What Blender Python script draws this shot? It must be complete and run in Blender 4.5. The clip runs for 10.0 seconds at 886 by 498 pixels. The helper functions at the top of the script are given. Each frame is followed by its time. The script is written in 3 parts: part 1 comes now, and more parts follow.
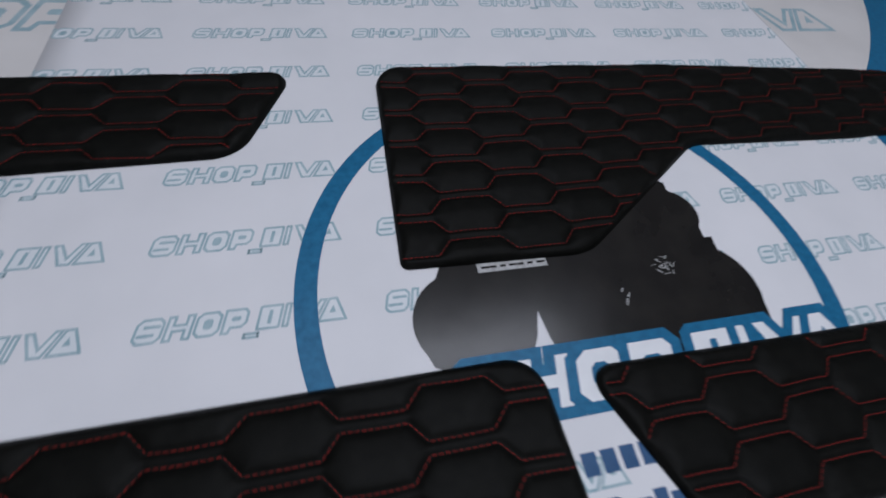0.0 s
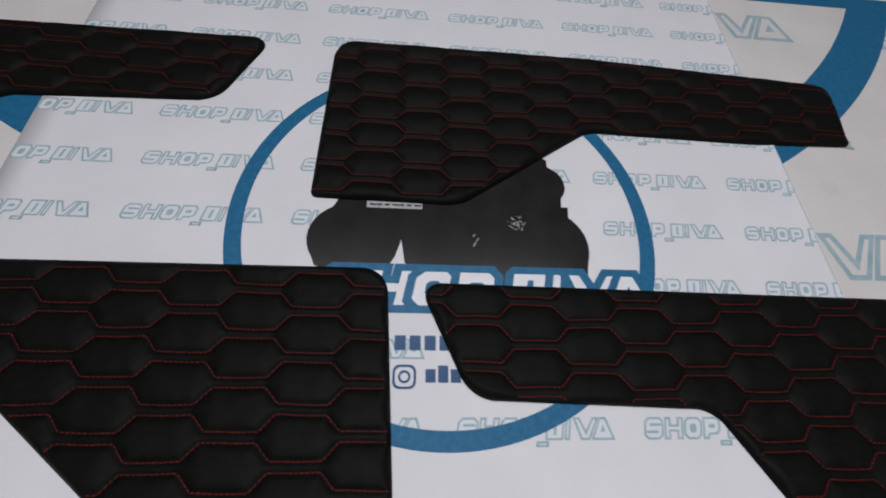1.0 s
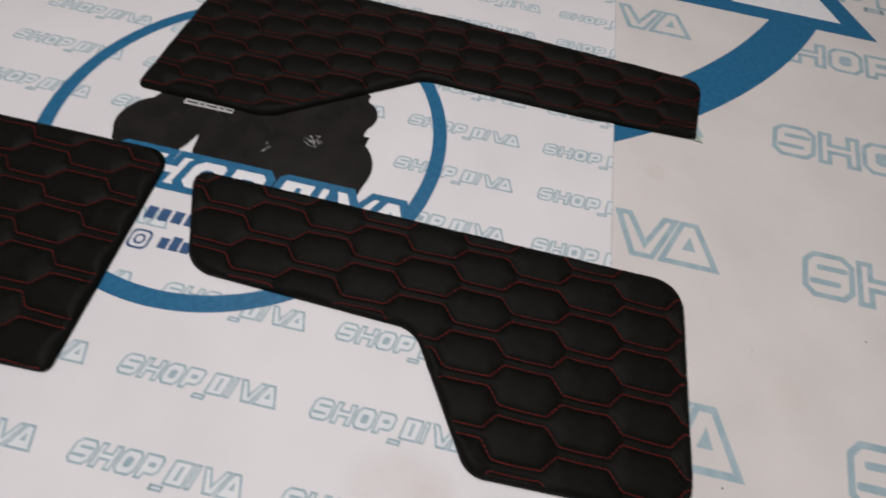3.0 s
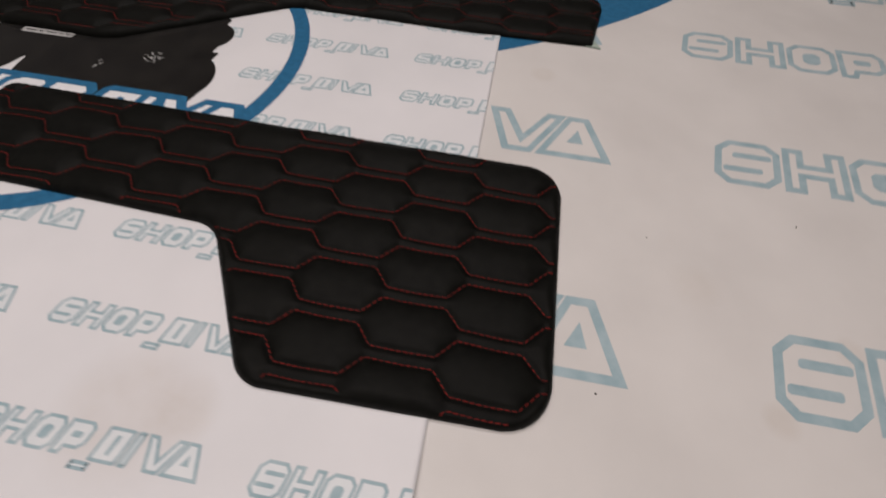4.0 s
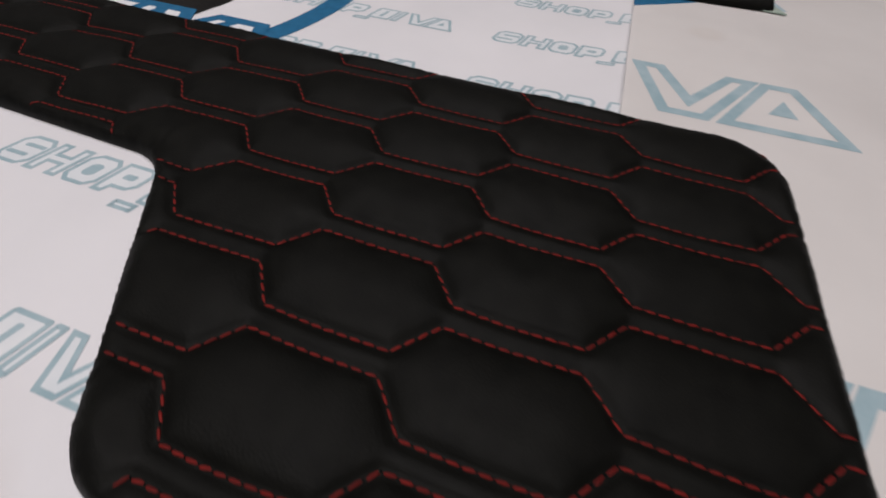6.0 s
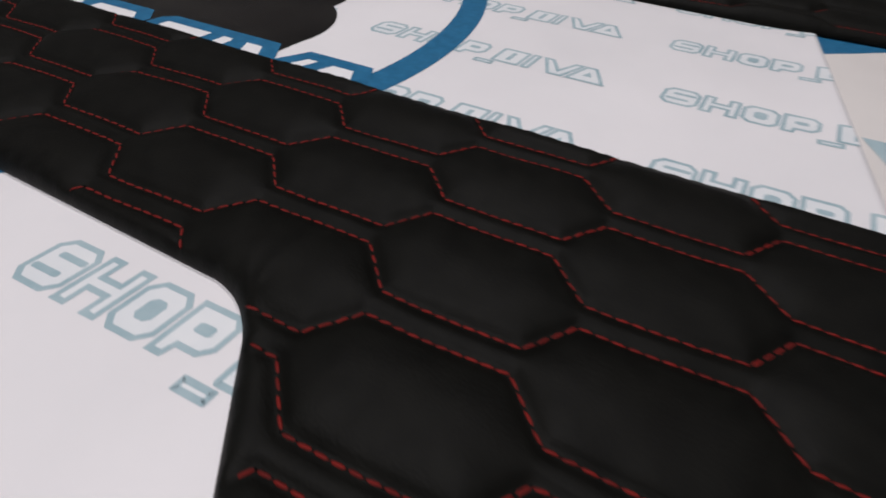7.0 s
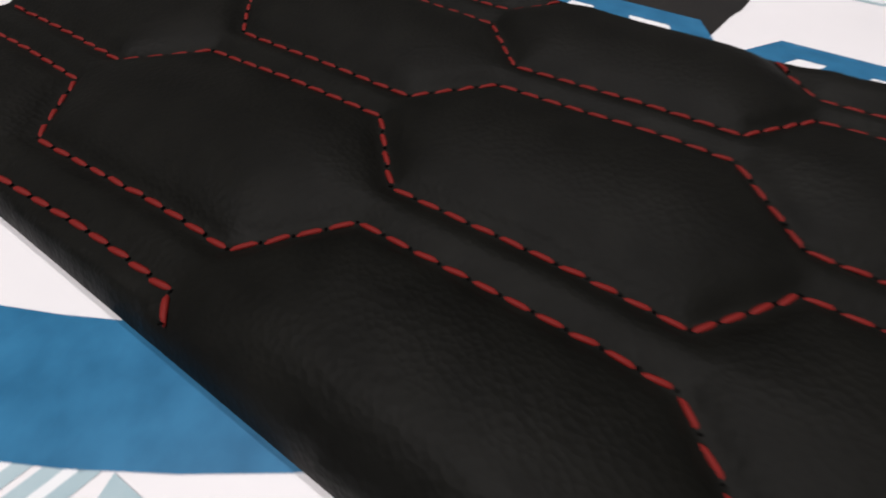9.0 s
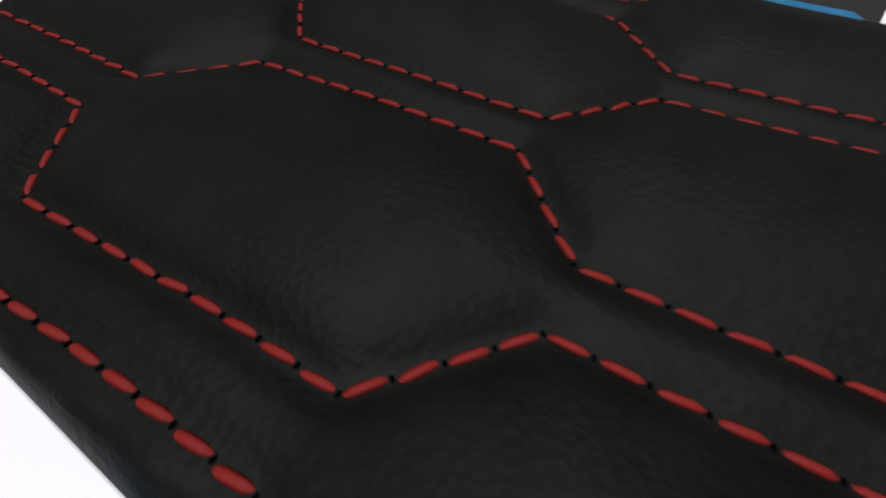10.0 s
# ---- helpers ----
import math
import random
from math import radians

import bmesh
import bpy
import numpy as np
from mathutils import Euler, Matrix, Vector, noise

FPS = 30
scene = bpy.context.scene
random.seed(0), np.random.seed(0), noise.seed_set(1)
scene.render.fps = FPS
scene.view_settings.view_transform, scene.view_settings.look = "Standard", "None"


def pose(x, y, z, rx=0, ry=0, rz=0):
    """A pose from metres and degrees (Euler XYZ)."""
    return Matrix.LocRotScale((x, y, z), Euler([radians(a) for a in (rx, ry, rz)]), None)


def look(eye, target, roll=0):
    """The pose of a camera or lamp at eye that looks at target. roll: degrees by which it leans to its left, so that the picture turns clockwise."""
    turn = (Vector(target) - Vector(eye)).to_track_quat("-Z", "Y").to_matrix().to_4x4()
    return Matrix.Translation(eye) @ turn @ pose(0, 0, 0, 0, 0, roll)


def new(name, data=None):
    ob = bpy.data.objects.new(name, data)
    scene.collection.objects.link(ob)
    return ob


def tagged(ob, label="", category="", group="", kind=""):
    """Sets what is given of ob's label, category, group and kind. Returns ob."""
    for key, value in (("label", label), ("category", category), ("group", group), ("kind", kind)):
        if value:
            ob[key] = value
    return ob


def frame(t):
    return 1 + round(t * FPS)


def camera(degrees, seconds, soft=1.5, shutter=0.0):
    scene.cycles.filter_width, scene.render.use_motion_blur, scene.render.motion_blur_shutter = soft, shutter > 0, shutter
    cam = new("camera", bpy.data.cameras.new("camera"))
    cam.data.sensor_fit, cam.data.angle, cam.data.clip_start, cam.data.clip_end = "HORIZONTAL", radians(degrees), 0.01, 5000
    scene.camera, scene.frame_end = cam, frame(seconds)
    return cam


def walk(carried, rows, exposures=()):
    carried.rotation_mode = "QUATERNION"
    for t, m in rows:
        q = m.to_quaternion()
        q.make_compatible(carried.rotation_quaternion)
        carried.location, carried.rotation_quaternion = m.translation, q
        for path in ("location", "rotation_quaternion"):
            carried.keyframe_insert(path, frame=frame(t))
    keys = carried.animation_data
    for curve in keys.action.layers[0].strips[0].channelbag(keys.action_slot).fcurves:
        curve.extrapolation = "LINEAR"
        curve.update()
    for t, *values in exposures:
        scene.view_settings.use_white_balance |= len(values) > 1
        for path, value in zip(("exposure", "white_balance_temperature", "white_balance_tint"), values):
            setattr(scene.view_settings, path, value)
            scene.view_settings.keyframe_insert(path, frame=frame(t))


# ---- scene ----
cam = camera(95, 10.0, soft=1.8, shutter=0.35)
PATH = [
    (0, (-0.1636, -0.1670, 0.2611), (-0.0789, 0.0532, -0.1221), 12.23),
    (0.5, (-0.1082, -0.2200, 0.3227), (-0.0607, -0.0116, -0.0733), 12.79),
    (1, (-0.0394, -0.2538, 0.3490), (-0.0032, -0.0575, -0.0543), 11.16),
    (1.5, (0.0067, -0.2745, 0.3748), (0.0233, -0.0808, -0.0310), 6.26),
    (2, (0.0748, -0.2908, 0.3703), (0.0833, -0.0854, -0.0300), 4.91),
    (2.5, (0.1646, -0.2970, 0.3614), (0.1549, -0.0830, -0.0343), 5.40),
    (3, (0.2356, -0.3218, 0.3453), (0.2268, -0.1164, -0.0550), 10.55),
    (3.2, (0.2644, -0.3329, 0.3378), (0.2733, -0.1154, -0.0560), 12.78),
    (4.5, (0.4376, -0.3787, 0.1644), (0.3775, -0.1186, -0.1979), -0.88),
    (5, (0.4348, -0.3581, 0.1346), (0.3606, -0.0868, -0.2167), 0.21),
    (5.2, (0.4244, -0.3506, 0.1257), (0.3551, -0.0793, -0.2266), 2.43),
    (6.3, (0.3440, -0.3006, 0.1047), (0.2560, -0.0207, -0.2365), 3.99),
    (6.5, (0.3306, -0.2900, 0.1036), (0.2389, -0.0099, -0.2364), 4.17),
    (7, (0.2874, -0.2640, 0.0933), (0.1814, 0.0090, -0.2483), 3.92),
    (7.5, (0.2443, -0.2459, 0.0851), (0.1259, 0.0185, -0.2592), 3.10),
    (8, (0.1940, -0.2286, 0.0905), (0.0631, 0.0314, -0.2526), 2.69),
    (8.5, (0.1529, -0.2253, 0.0663), (0.0275, 0.0161, -0.2922), 3.48),
    (9, (0.1264, -0.2231, 0.0451), (-0.0028, 0.0123, -0.3160), 2.53),
    (9.5, (0.1128, -0.2182, 0.0398), (-0.0195, 0.0225, -0.3167), 1.92),
    (10, (0.1008, -0.2155, 0.0340), (-0.0343, 0.0257, -0.3210), 0.91),
]
walk(cam, [(t, look(eye, target, roll)) for t, eye, target, roll in PATH],
     exposures=[(0.0, -0.16, 5550, 10), (0.7, -0.1, 5850, 10), (1.5, 0.0, 6150, 11), (3.0, 0.07, 6450, 12),
                (4.5, -0.05, 6850, 15), (5.2, -0.06, 6800, 15), (6.5, 0.22, 6250, 13), (7.5, 0.18, 6350, 13), (8.5, 0.14, 6350, 12), (9.0, 0.65, 6450, 12), (9.5, 0.8, 6350, 10.5), (10.0, 0.8, 6150, 10)])

U = 0.155  # one repeat of the small printed word along the sheet, in metres

# ---------------------------------------------------------------- light
world = bpy.data.worlds.new("room_air")
scene.world = world
world.use_nodes = True
world.node_tree.nodes["Background"].inputs[0].default_value = (0.95, 0.96, 1.0, 1)
world.node_tree.nodes["Background"].inputs[1].default_value = 0.15


def area_lamp(name, eye, target, sx, sy, power, colour):
    data = bpy.data.lights.new(name, "AREA")
    data.shape, data.size, data.size_y = "RECTANGLE", sx, sy
    data.energy, data.color = power, colour
    ob = new(name, data)
    ob.matrix_world = look(eye, target)
    return tagged(ob, "bright white ceiling tube light over the table", "lamp", kind="structure")


area_lamp("tube_light_1", (0.05, 0.34, 1.69), (0.05, 0.30, 0.0), 1.5, 0.12, 12, (1.0, 0.95, 0.93))
area_lamp("tube_light_2", (0.1, -0.9, 1.69), (0.15, -0.45, 0.0), 1.5, 0.12, 18.7, (1.0, 0.95, 0.93))


# ---------------------------------------------------------------- materials
def material(name):
    m = bpy.data.materials.new(name)
    m.use_nodes = True
    nt = m.node_tree
    return m, nt, nt.nodes["Principled BSDF"]


def node(nt, kind, **values):
    n = nt.nodes.new(kind)
    for key, value in values.items():
        n.inputs[key].default_value = value
    return n


def coords(nt):
    return nt.nodes.new("ShaderNodeTexCoord").outputs["Object"]


def noise_tex(nt, scale, detail=4.0, rough=0.55):
    n = node(nt, "ShaderNodeTexNoise", Scale=scale, Detail=detail, Roughness=rough)
    nt.links.new(coords(nt), n.inputs["Vector"])
    return n.outputs["Fac"]


def ramp(nt, source, stops):
    r = nt.nodes.new("ShaderNodeValToRGB")
    el = r.color_ramp.elements
    for k, (p, c) in enumerate(stops):
        e = el[k] if k < 2 else el.new(p)
        e.position, e.color = p, (*c, 1)
    nt.links.new(source, r.inputs[0])
    return r.outputs[0]


def bump(nt, bsdf, source, strength, distance):
    b = node(nt, "ShaderNodeBump", Strength=strength, Distance=distance)
    nt.links.new(source, b.inputs["Height"])
    nt.links.new(b.outputs[0], bsdf.inputs["Normal"])
    return b


def paper(name, low, high, rough, stains):
    """Paper or vinyl: cloudy tone, soft stains of given (x, y, radius, strength), slight waves."""
    m, nt, b = material(name)
    tone = ramp(nt, noise_tex(nt, 9, 5), [(0.3, low), (0.7, high)])
    for x, y, r, s in stains:
        d = nt.nodes.new("ShaderNodeVectorMath")
        d.operation = "DISTANCE"
        d.inputs[1].default_value = (x, y, 0)
        nt.links.new(coords(nt), d.inputs[0])
        fall = nt.nodes.new("ShaderNodeMapRange")
        fall.inputs["From Min"].default_value, fall.inputs["From Max"].default_value = r, r * 0.45
        fall.inputs["To Max"].default_value = s
        nt.links.new(d.outputs["Value"], fall.inputs["Value"])
        rag = nt.nodes.new("ShaderNodeMath")
        rag.operation = "MULTIPLY"
        nt.links.new(fall.outputs[0], rag.inputs[0])
        nt.links.new(noise_tex(nt, 45, 5), rag.inputs[1])
        mix = nt.nodes.new("ShaderNodeMix")
        mix.data_type = "RGBA"
        
        for sock in mix.inputs:
            if sock.identifier == "A_Color":
                nt.links.new(tone, sock)
            if sock.identifier == "B_Color":
                sock.default_value = (0.42, 0.33, 0.24, 1)
        nt.links.new(rag.outputs[0], mix.inputs["Factor"])
        tone = mix.outputs[2]
    nt.links.new(tone, b.inputs["Base Color"])
    b.inputs["Roughness"].default_value = rough
    b.inputs["Specular IOR Level"].default_value = 0.35
    fine = bump(nt, b, noise_tex(nt, 160, 3), 0.05, 0.0004)
    wave = node(nt, "ShaderNodeBump", Strength=0.55, Distance=0.007)
    nt.links.new(noise_tex(nt, 9, 2), wave.inputs["Height"])
    nt.links.new(wave.outputs[0], fine.inputs["Normal"])
    return m


def ink(name, low, high, rough, scale=60):
    m, nt, b = material(name)
    nt.links.new(ramp(nt, noise_tex(nt, scale, 6), [(0.35, low), (0.65, high)]), b.inputs["Base Color"])
    b.inputs["Roughness"].default_value = rough
    bump(nt, b, noise_tex(nt, 14, 3), 0.2, 0.003)
    return m


SHEET = paper("sheet_paper", (0.66, 0.66, 0.68), (0.72, 0.715, 0.735), 0.5, [(0.235, -0.35, 0.045, 0.3), (0.262, -0.345, 0.022, 0.25)])
BANNER = paper("banner_vinyl", (0.60, 0.58, 0.565), (0.67, 0.65, 0.635), 0.45, [(0.55, -0.21, 0.02, 0.17), (0.585, -0.29, 0.012, 0.35), (0.44, 0.01, 0.014, 0.3), (0.64, -0.24, 0.012, 0.3)])
BLUE = ink("blue_ink", (0.014, 0.108, 0.222), (0.023, 0.145, 0.285), 0.42, 170)
PALE = ink("grey_blue_ink", (0.27, 0.385, 0.43), (0.37, 0.475, 0.515), 0.5)
FILL = ink("pale_blue_ink", (0.63, 0.67, 0.70), (0.69, 0.715, 0.735), 0.5)
WHITE = ink("white_ink", (0.70, 0.71, 0.73), (0.75, 0.76, 0.78), 0.45)
NAVY = ink("navy_ink", (0.03, 0.08, 0.18), (0.05, 0.11, 0.23), 0.45)
BLACK = ink("black_ink", (0.010, 0.0095, 0.0095), (0.017, 0.016, 0.015), 0.24, 30)
for m in (BLUE, PALE, NAVY):
    m.node_tree.nodes["Principled BSDF"].inputs["Specular IOR Level"].default_value = 0.25
BLACK.node_tree.nodes["Principled BSDF"].inputs["Specular IOR Level"].default_value = 0.3
SCUFF = ink("scuffed_ink", (0.30, 0.30, 0.30), (0.5, 0.5, 0.5), 0.6, 300)


def leather():
    m, nt, b = material("black_leatherette")
    nt.links.new(ramp(nt, noise_tex(nt, 120, 6), [(0.3, (0.0026, 0.0027, 0.0022)), (0.7, (0.0053, 0.0054, 0.0045))]), b.inputs["Base Color"])
    v = node(nt, "ShaderNodeTexVoronoi", Scale=1150)
    warp = node(nt, "ShaderNodeTexNoise", Scale=500.0, Detail=2.0)
    mix = nt.nodes.new("ShaderNodeVectorMath")
    mix.operation = "MULTIPLY_ADD"
    mix.inputs[1].default_value = (0.0006, 0.0006, 0.0006)
    c = coords(nt)
    nt.links.new(c, warp.inputs["Vector"])
    nt.links.new(warp.outputs["Color"], mix.inputs[0])
    nt.links.new(c, mix.inputs[2])
    nt.links.new(mix.outputs[0], v.inputs["Vector"])
    rough = nt.nodes.new("ShaderNodeMapRange")
    rough.inputs["To Min"].default_value, rough.inputs["To Max"].default_value = 0.48, 0.64
    nt.links.new(noise_tex(nt, 200, 4), rough.inputs["Value"])
    nt.links.new(rough.outputs[0], b.inputs["Roughness"])
    b.inputs["Specular IOR Level"].default_value = 0.085
    fine = bump(nt, b, v.outputs["Distance"], 0.42, 0.00016)
    coarse = node(nt, "ShaderNodeBump", Strength=0.03, Distance=0.0007)
    nt.links.new(noise_tex(nt, 110, 3), coarse.inputs["Height"])
    nt.links.new(coarse.outputs[0], fine.inputs["Normal"])
    return m


LEATHER = leather()


def thread():
    m, nt, b = material("red_thread")
    info = nt.nodes.new("ShaderNodeNewGeometry")
    nt.links.new(ramp(nt, info.outputs["Random Per Island"], [(0.0, (0.095, 0.0032, 0.0022)), (1.0, (0.170, 0.0064, 0.0042))]), b.inputs["Base Color"])
    b.inputs["Roughness"].default_value = 0.72
    b.inputs["Specular IOR Level"].default_value = 0.25
    w = node(nt, "ShaderNodeTexWave", Scale=900.0, Distortion=2.0)
    nt.links.new(coords(nt), w.inputs["Vector"])
    bump(nt, b, w.outputs["Fac"], 0.15, 0.00008)
    return m


THREAD = thread()


def plain(name, low, high, rough, scale):
    m, nt, b = material(name)
    nt.links.new(ramp(nt, noise_tex(nt, scale, 6), [(0.3, low), (0.7, high)]), b.inputs["Base Color"])
    b.inputs["Roughness"].default_value = rough
    bump(nt, b, noise_tex(nt, scale * 6, 4), 0.2, 0.001)
    return m


# near-black colour stands in for the shade inside the stitch holes
HOLE_SHADE = plain("needle_hole_shade", (0.0008, 0.0007, 0.0007), (0.0015, 0.0012, 0.0012), 0.95, 900)
HOLE_SHADE.node_tree.nodes["Principled BSDF"].inputs["Specular IOR Level"].default_value = 0.02
BOARD = plain("grey_fibreboard", (0.09, 0.088, 0.075), (0.14, 0.135, 0.12), 0.85, 90)
FOAM = plain("green_foam", (0.28, 0.36, 0.30), (0.38, 0.45, 0.40), 0.9, 300)
CRUMB = plain("dark_crumb", (0.02, 0.018, 0.015), (0.05, 0.04, 0.03), 0.9, 900)
WOOD = plain("yellow_wood", (0.42, 0.27, 0.08), (0.55, 0.37, 0.13), 0.5, 14)
WALL = plain("wall_paint", (0.30, 0.30, 0.31), (0.36, 0.36, 0.36), 0.9, 5)
CEILING = plain("ceiling_paint", (0.74, 0.66, 0.58), (0.80, 0.73, 0.65), 0.9, 5)
FLOOR = plain("floor_screed", (0.22, 0.21, 0.20), (0.30, 0.29, 0.28), 0.8, 6)


# ---------------------------------------------------------------- mesh helpers
def part(name, bm, mats, parent=None, label="", smooth=False):
    me = bpy.data.meshes.new(name)
    bm.to_mesh(me)
    bm.free()
    for m in mats if isinstance(mats, (list, tuple)) else [mats]:
        me.materials.append(m)
    if smooth:
        me.polygons.foreach_set("use_smooth", [True] * len(me.polygons))
    ob = new(name, me)
    if parent:
        ob.parent = parent
    if label:
        tagged(ob, label)
    return ob


def box(bm, x0, x1, y0, y1, z0, z1, bevel=0.0):
    made = bmesh.ops.create_cube(bm, size=1.0, matrix=Matrix.Translation(((x0 + x1) / 2, (y0 + y1) / 2, (z0 + z1) / 2)) @ Matrix.Diagonal((x1 - x0, y1 - y0, z1 - z0, 1)))
    if bevel:
        edges = list({e for v in made["verts"] for e in v.link_edges})
        bmesh.ops.bevel(bm, geom=edges, offset=bevel, segments=2, affect="EDGES")
    return bm


def rounded(corners, step=0.006, sub=7):
    """A closed outline from (x, y, radius) corners, in metres, with its corners rounded."""
    n, out = len(corners), []
    for i, (x, y, r) in enumerate(corners):
        p = np.array([x, y])
        a, b = np.array(corners[i - 1][:2]), np.array(corners[(i + 1) % n][:2])
        da, db = (a - p) / np.linalg.norm(a - p), (b - p) / np.linalg.norm(b - p)
        ang = math.acos(max(-1, min(1, float(da @ db))))
        t = min(r / math.tan(ang / 2), 0.45 * np.linalg.norm(a - p), 0.45 * np.linalg.norm(b - p))
        for k in range(sub + 1):
            s = k / sub
            q = (1 - s) ** 2 * (p + da * t) + 2 * s * (1 - s) * (p + (da + db) * t * 0.12) + s * s * (p + db * t)
            out.append(q)
    return np.array(out)


def fill_loops(loops, z, thick=0.0):
    """A flat shape from an outer loop and holes."""
    bm = bmesh.new()
    edges = []
    for loop in loops:
        vs = [bm.verts.new((p[0], p[1], z)) for p in loop]
        edges += [bm.edges.new((vs[k], vs[(k + 1) % len(vs)])) for k in range(len(vs))]
    bmesh.ops.triangle_fill(bm, use_beauty=True, use_dissolve=False, edges=edges)
    bmesh.ops.recalc_face_normals(bm, faces=bm.faces)
    if bm.faces and sum(f.normal.z for f in bm.faces) < 0:
        bmesh.ops.reverse_faces(bm, faces=bm.faces)
    return bm


def arc(cx, cy, r, a0, a1, n):
    return [(cx + r * math.cos(radians(a0 + (a1 - a0) * k / n)), cy + r * math.sin(radians(a0 + (a1 - a0) * k / n))) for k in range(n + 1)]


def clip(bm, x0=None, x1=None, y0=None, y1=None):
    for axis, value, sign in ((0, x0, -1), (0, x1, 1), (1, y0, -1), (1, y1, 1)):
        if value is None:
            continue
        co, no = [0, 0, 0], [0, 0, 0]
        co[axis], no[axis] = value, sign
        bmesh.ops.bisect_plane(bm, geom=list(bm.verts) + list(bm.edges) + list(bm.faces), plane_co=co, plane_no=no, clear_outer=True)
    return bm


# ---------------------------------------------------------------- room, table
def build_room():
    bm = bmesh.new()
    box(bm, -2.0, 2.2, -2.4, 2.4, -0.80, -0.75)
    tagged(part("floor", bm, FLOOR), "plain grey workshop floor", "floor", kind="structure")
    for name, (x0, x1, y0, y1) in {"wall_north": (-2.1, 2.3, 2.4, 2.5), "wall_south": (-2.1, 2.3, -2.5, -2.4),
                                   "wall_west": (-2.1, -2.0, -2.4, 2.4), "wall_east": (2.2, 2.3, -2.4, 2.4)}.items():
        bm = bmesh.new()
        box(bm, x0, x1, y0, y1, -0.80, 1.75)
        tagged(part(name, bm, WALL), "plain painted wall closing the room", "wall", kind="structure")
    bm = bmesh.new()
    box(bm, -2.1, 2.3, -2.5, 2.5, 1.75, 1.80)
    tagged(part("ceiling", bm, CEILING), "plain painted ceiling", "ceiling", kind="structure")


build_room()


def build_table():
    table = new("work_table")
    tagged(table, "yellow wooden work table under the printed banner", "table")
    bm = bmesh.new()
    box(bm, -1.15, 1.25, -0.62, 1.15, -0.034, -0.004, 0.003)
    part("tabletop", bm, WOOD, table)
    for x in (-1.08, 1.18):
        for y in (-0.55, 1.08):
            bm = bmesh.new()
            box(bm, x - 0.03, x + 0.03, y - 0.03, y + 0.03, -0.75, -0.034, 0.003)
            part("leg", bm, WOOD, table)


build_table()

# ---------------------------------------------------------------- printed word as plain slanted blocks
SLANT = 0.2


def glyphs():
    """Outer and inner outlines of the nine slanted blocks, in heights; together they are 7.66 heights long."""
    def blk(x0, x1, y0=0.0, y1=1.0, c=0.16):
        return [(x0 + c, y0), (x1 - c, y0), (x1, y0 + c), (x1, y1 - c), (x1 - c, y1), (x0 + c, y1), (x0, y1 - c), (x0, y0 + c)]

    g = []
    g.append((blk(0.0, 0.99, c=0.2), [blk(0.27, 0.86, 0.60, 0.72, 0.03), blk(0.13, 0.72, 0.28, 0.40, 0.03)]))
    g.append(([(1.03, 0.0), (1.35, 0.0), (1.35, 0.34), (1.67, 0.34), (1.67, 0.0), (1.99, 0.0), (1.99, 1.0), (1.67, 1.0), (1.67, 0.66), (1.35, 0.66), (1.35, 1.0), (1.03, 1.0)], []))
    g.append((blk(2.03, 2.96, c=0.2), [blk(2.33, 2.66, 0.30, 0.70, 0.08)]))
    g.append(([(3.0, 0.0), (3.3, 0.0), (3.36, 0.2), (3.72, 0.2), (3.9, 0.38), (3.9, 0.82), (3.74, 1.0), (3.0, 1.0)], [blk(3.30, 3.62, 0.50, 0.68, 0.04)]))
    g.append((blk(3.84, 4.44, -0.28, -0.03, 0.02), []))
    g.append((blk(4.24, 5.12, c=0.05), [blk(4.62, 4.76, 0.22, 0.78, 0.02)]))
    g.append((blk(5.17, 5.44, c=0.04), []))
    g.append(([(5.98, 0.0), (6.42, 0.0), (6.78, 1.0), (6.46, 1.0), (6.20, 0.42), (5.84, 1.0), (5.50, 1.0)], []))
    g.append(([(6.48, 0.0), (7.66, 0.0), (7.14, 1.0), (6.80, 1.0)], [[(6.90, 0.36), (7.16, 0.36), (7.02, 0.68)]]))
    return g


def inset(loop, d):
    """The loop moved inwards by d (outwards if negative)."""
    p = np.array(loop)
    area = 0.5 * sum(p[i - 1][0] * p[i][1] - p[i][0] * p[i - 1][1] for i in range(len(p)))
    s = 1 if area > 0 else -1
    out = []
    for i in range(len(p)):
        a, b, c = p[i - 1], p[i], p[(i + 1) % len(p)]
        u, v = (b - a) / np.linalg.norm(b - a), (c - b) / np.linalg.norm(c - b)
        n1, n2 = s * np.array([-u[1], u[0]]), s * np.array([-v[1], v[0]])
        m = (n1 + n2) / max(0.35, 1 + float(n1 @ n2))
        out.append(tuple(b + d * m))
    return out


def add_strip(bm, a, b, z, mat):
    va = [bm.verts.new((x, y, z)) for x, y in a]
    vb = [bm.verts.new((x, y, z)) for x, y in b]
    for i in range(len(va)):
        j = (i + 1) % len(va)
        bm.faces.new((va[i], va[j], vb[j], vb[i])).material_index = mat


def add_fill(bm, outer, holes, z, mat):
    edges = []
    for loop in [outer] + holes:
        vs = [bm.verts.new((x, y, z)) for x, y in loop]
        edges += [bm.edges.new((vs[k], vs[(k + 1) % len(vs)])) for k in range(len(vs))]
    made = bmesh.ops.triangle_fill(bm, use_beauty=True, use_dissolve=False, edges=edges)
    for f in made["geom"]:
        if isinstance(f, bmesh.types.BMFace):
            f.material_index = mat


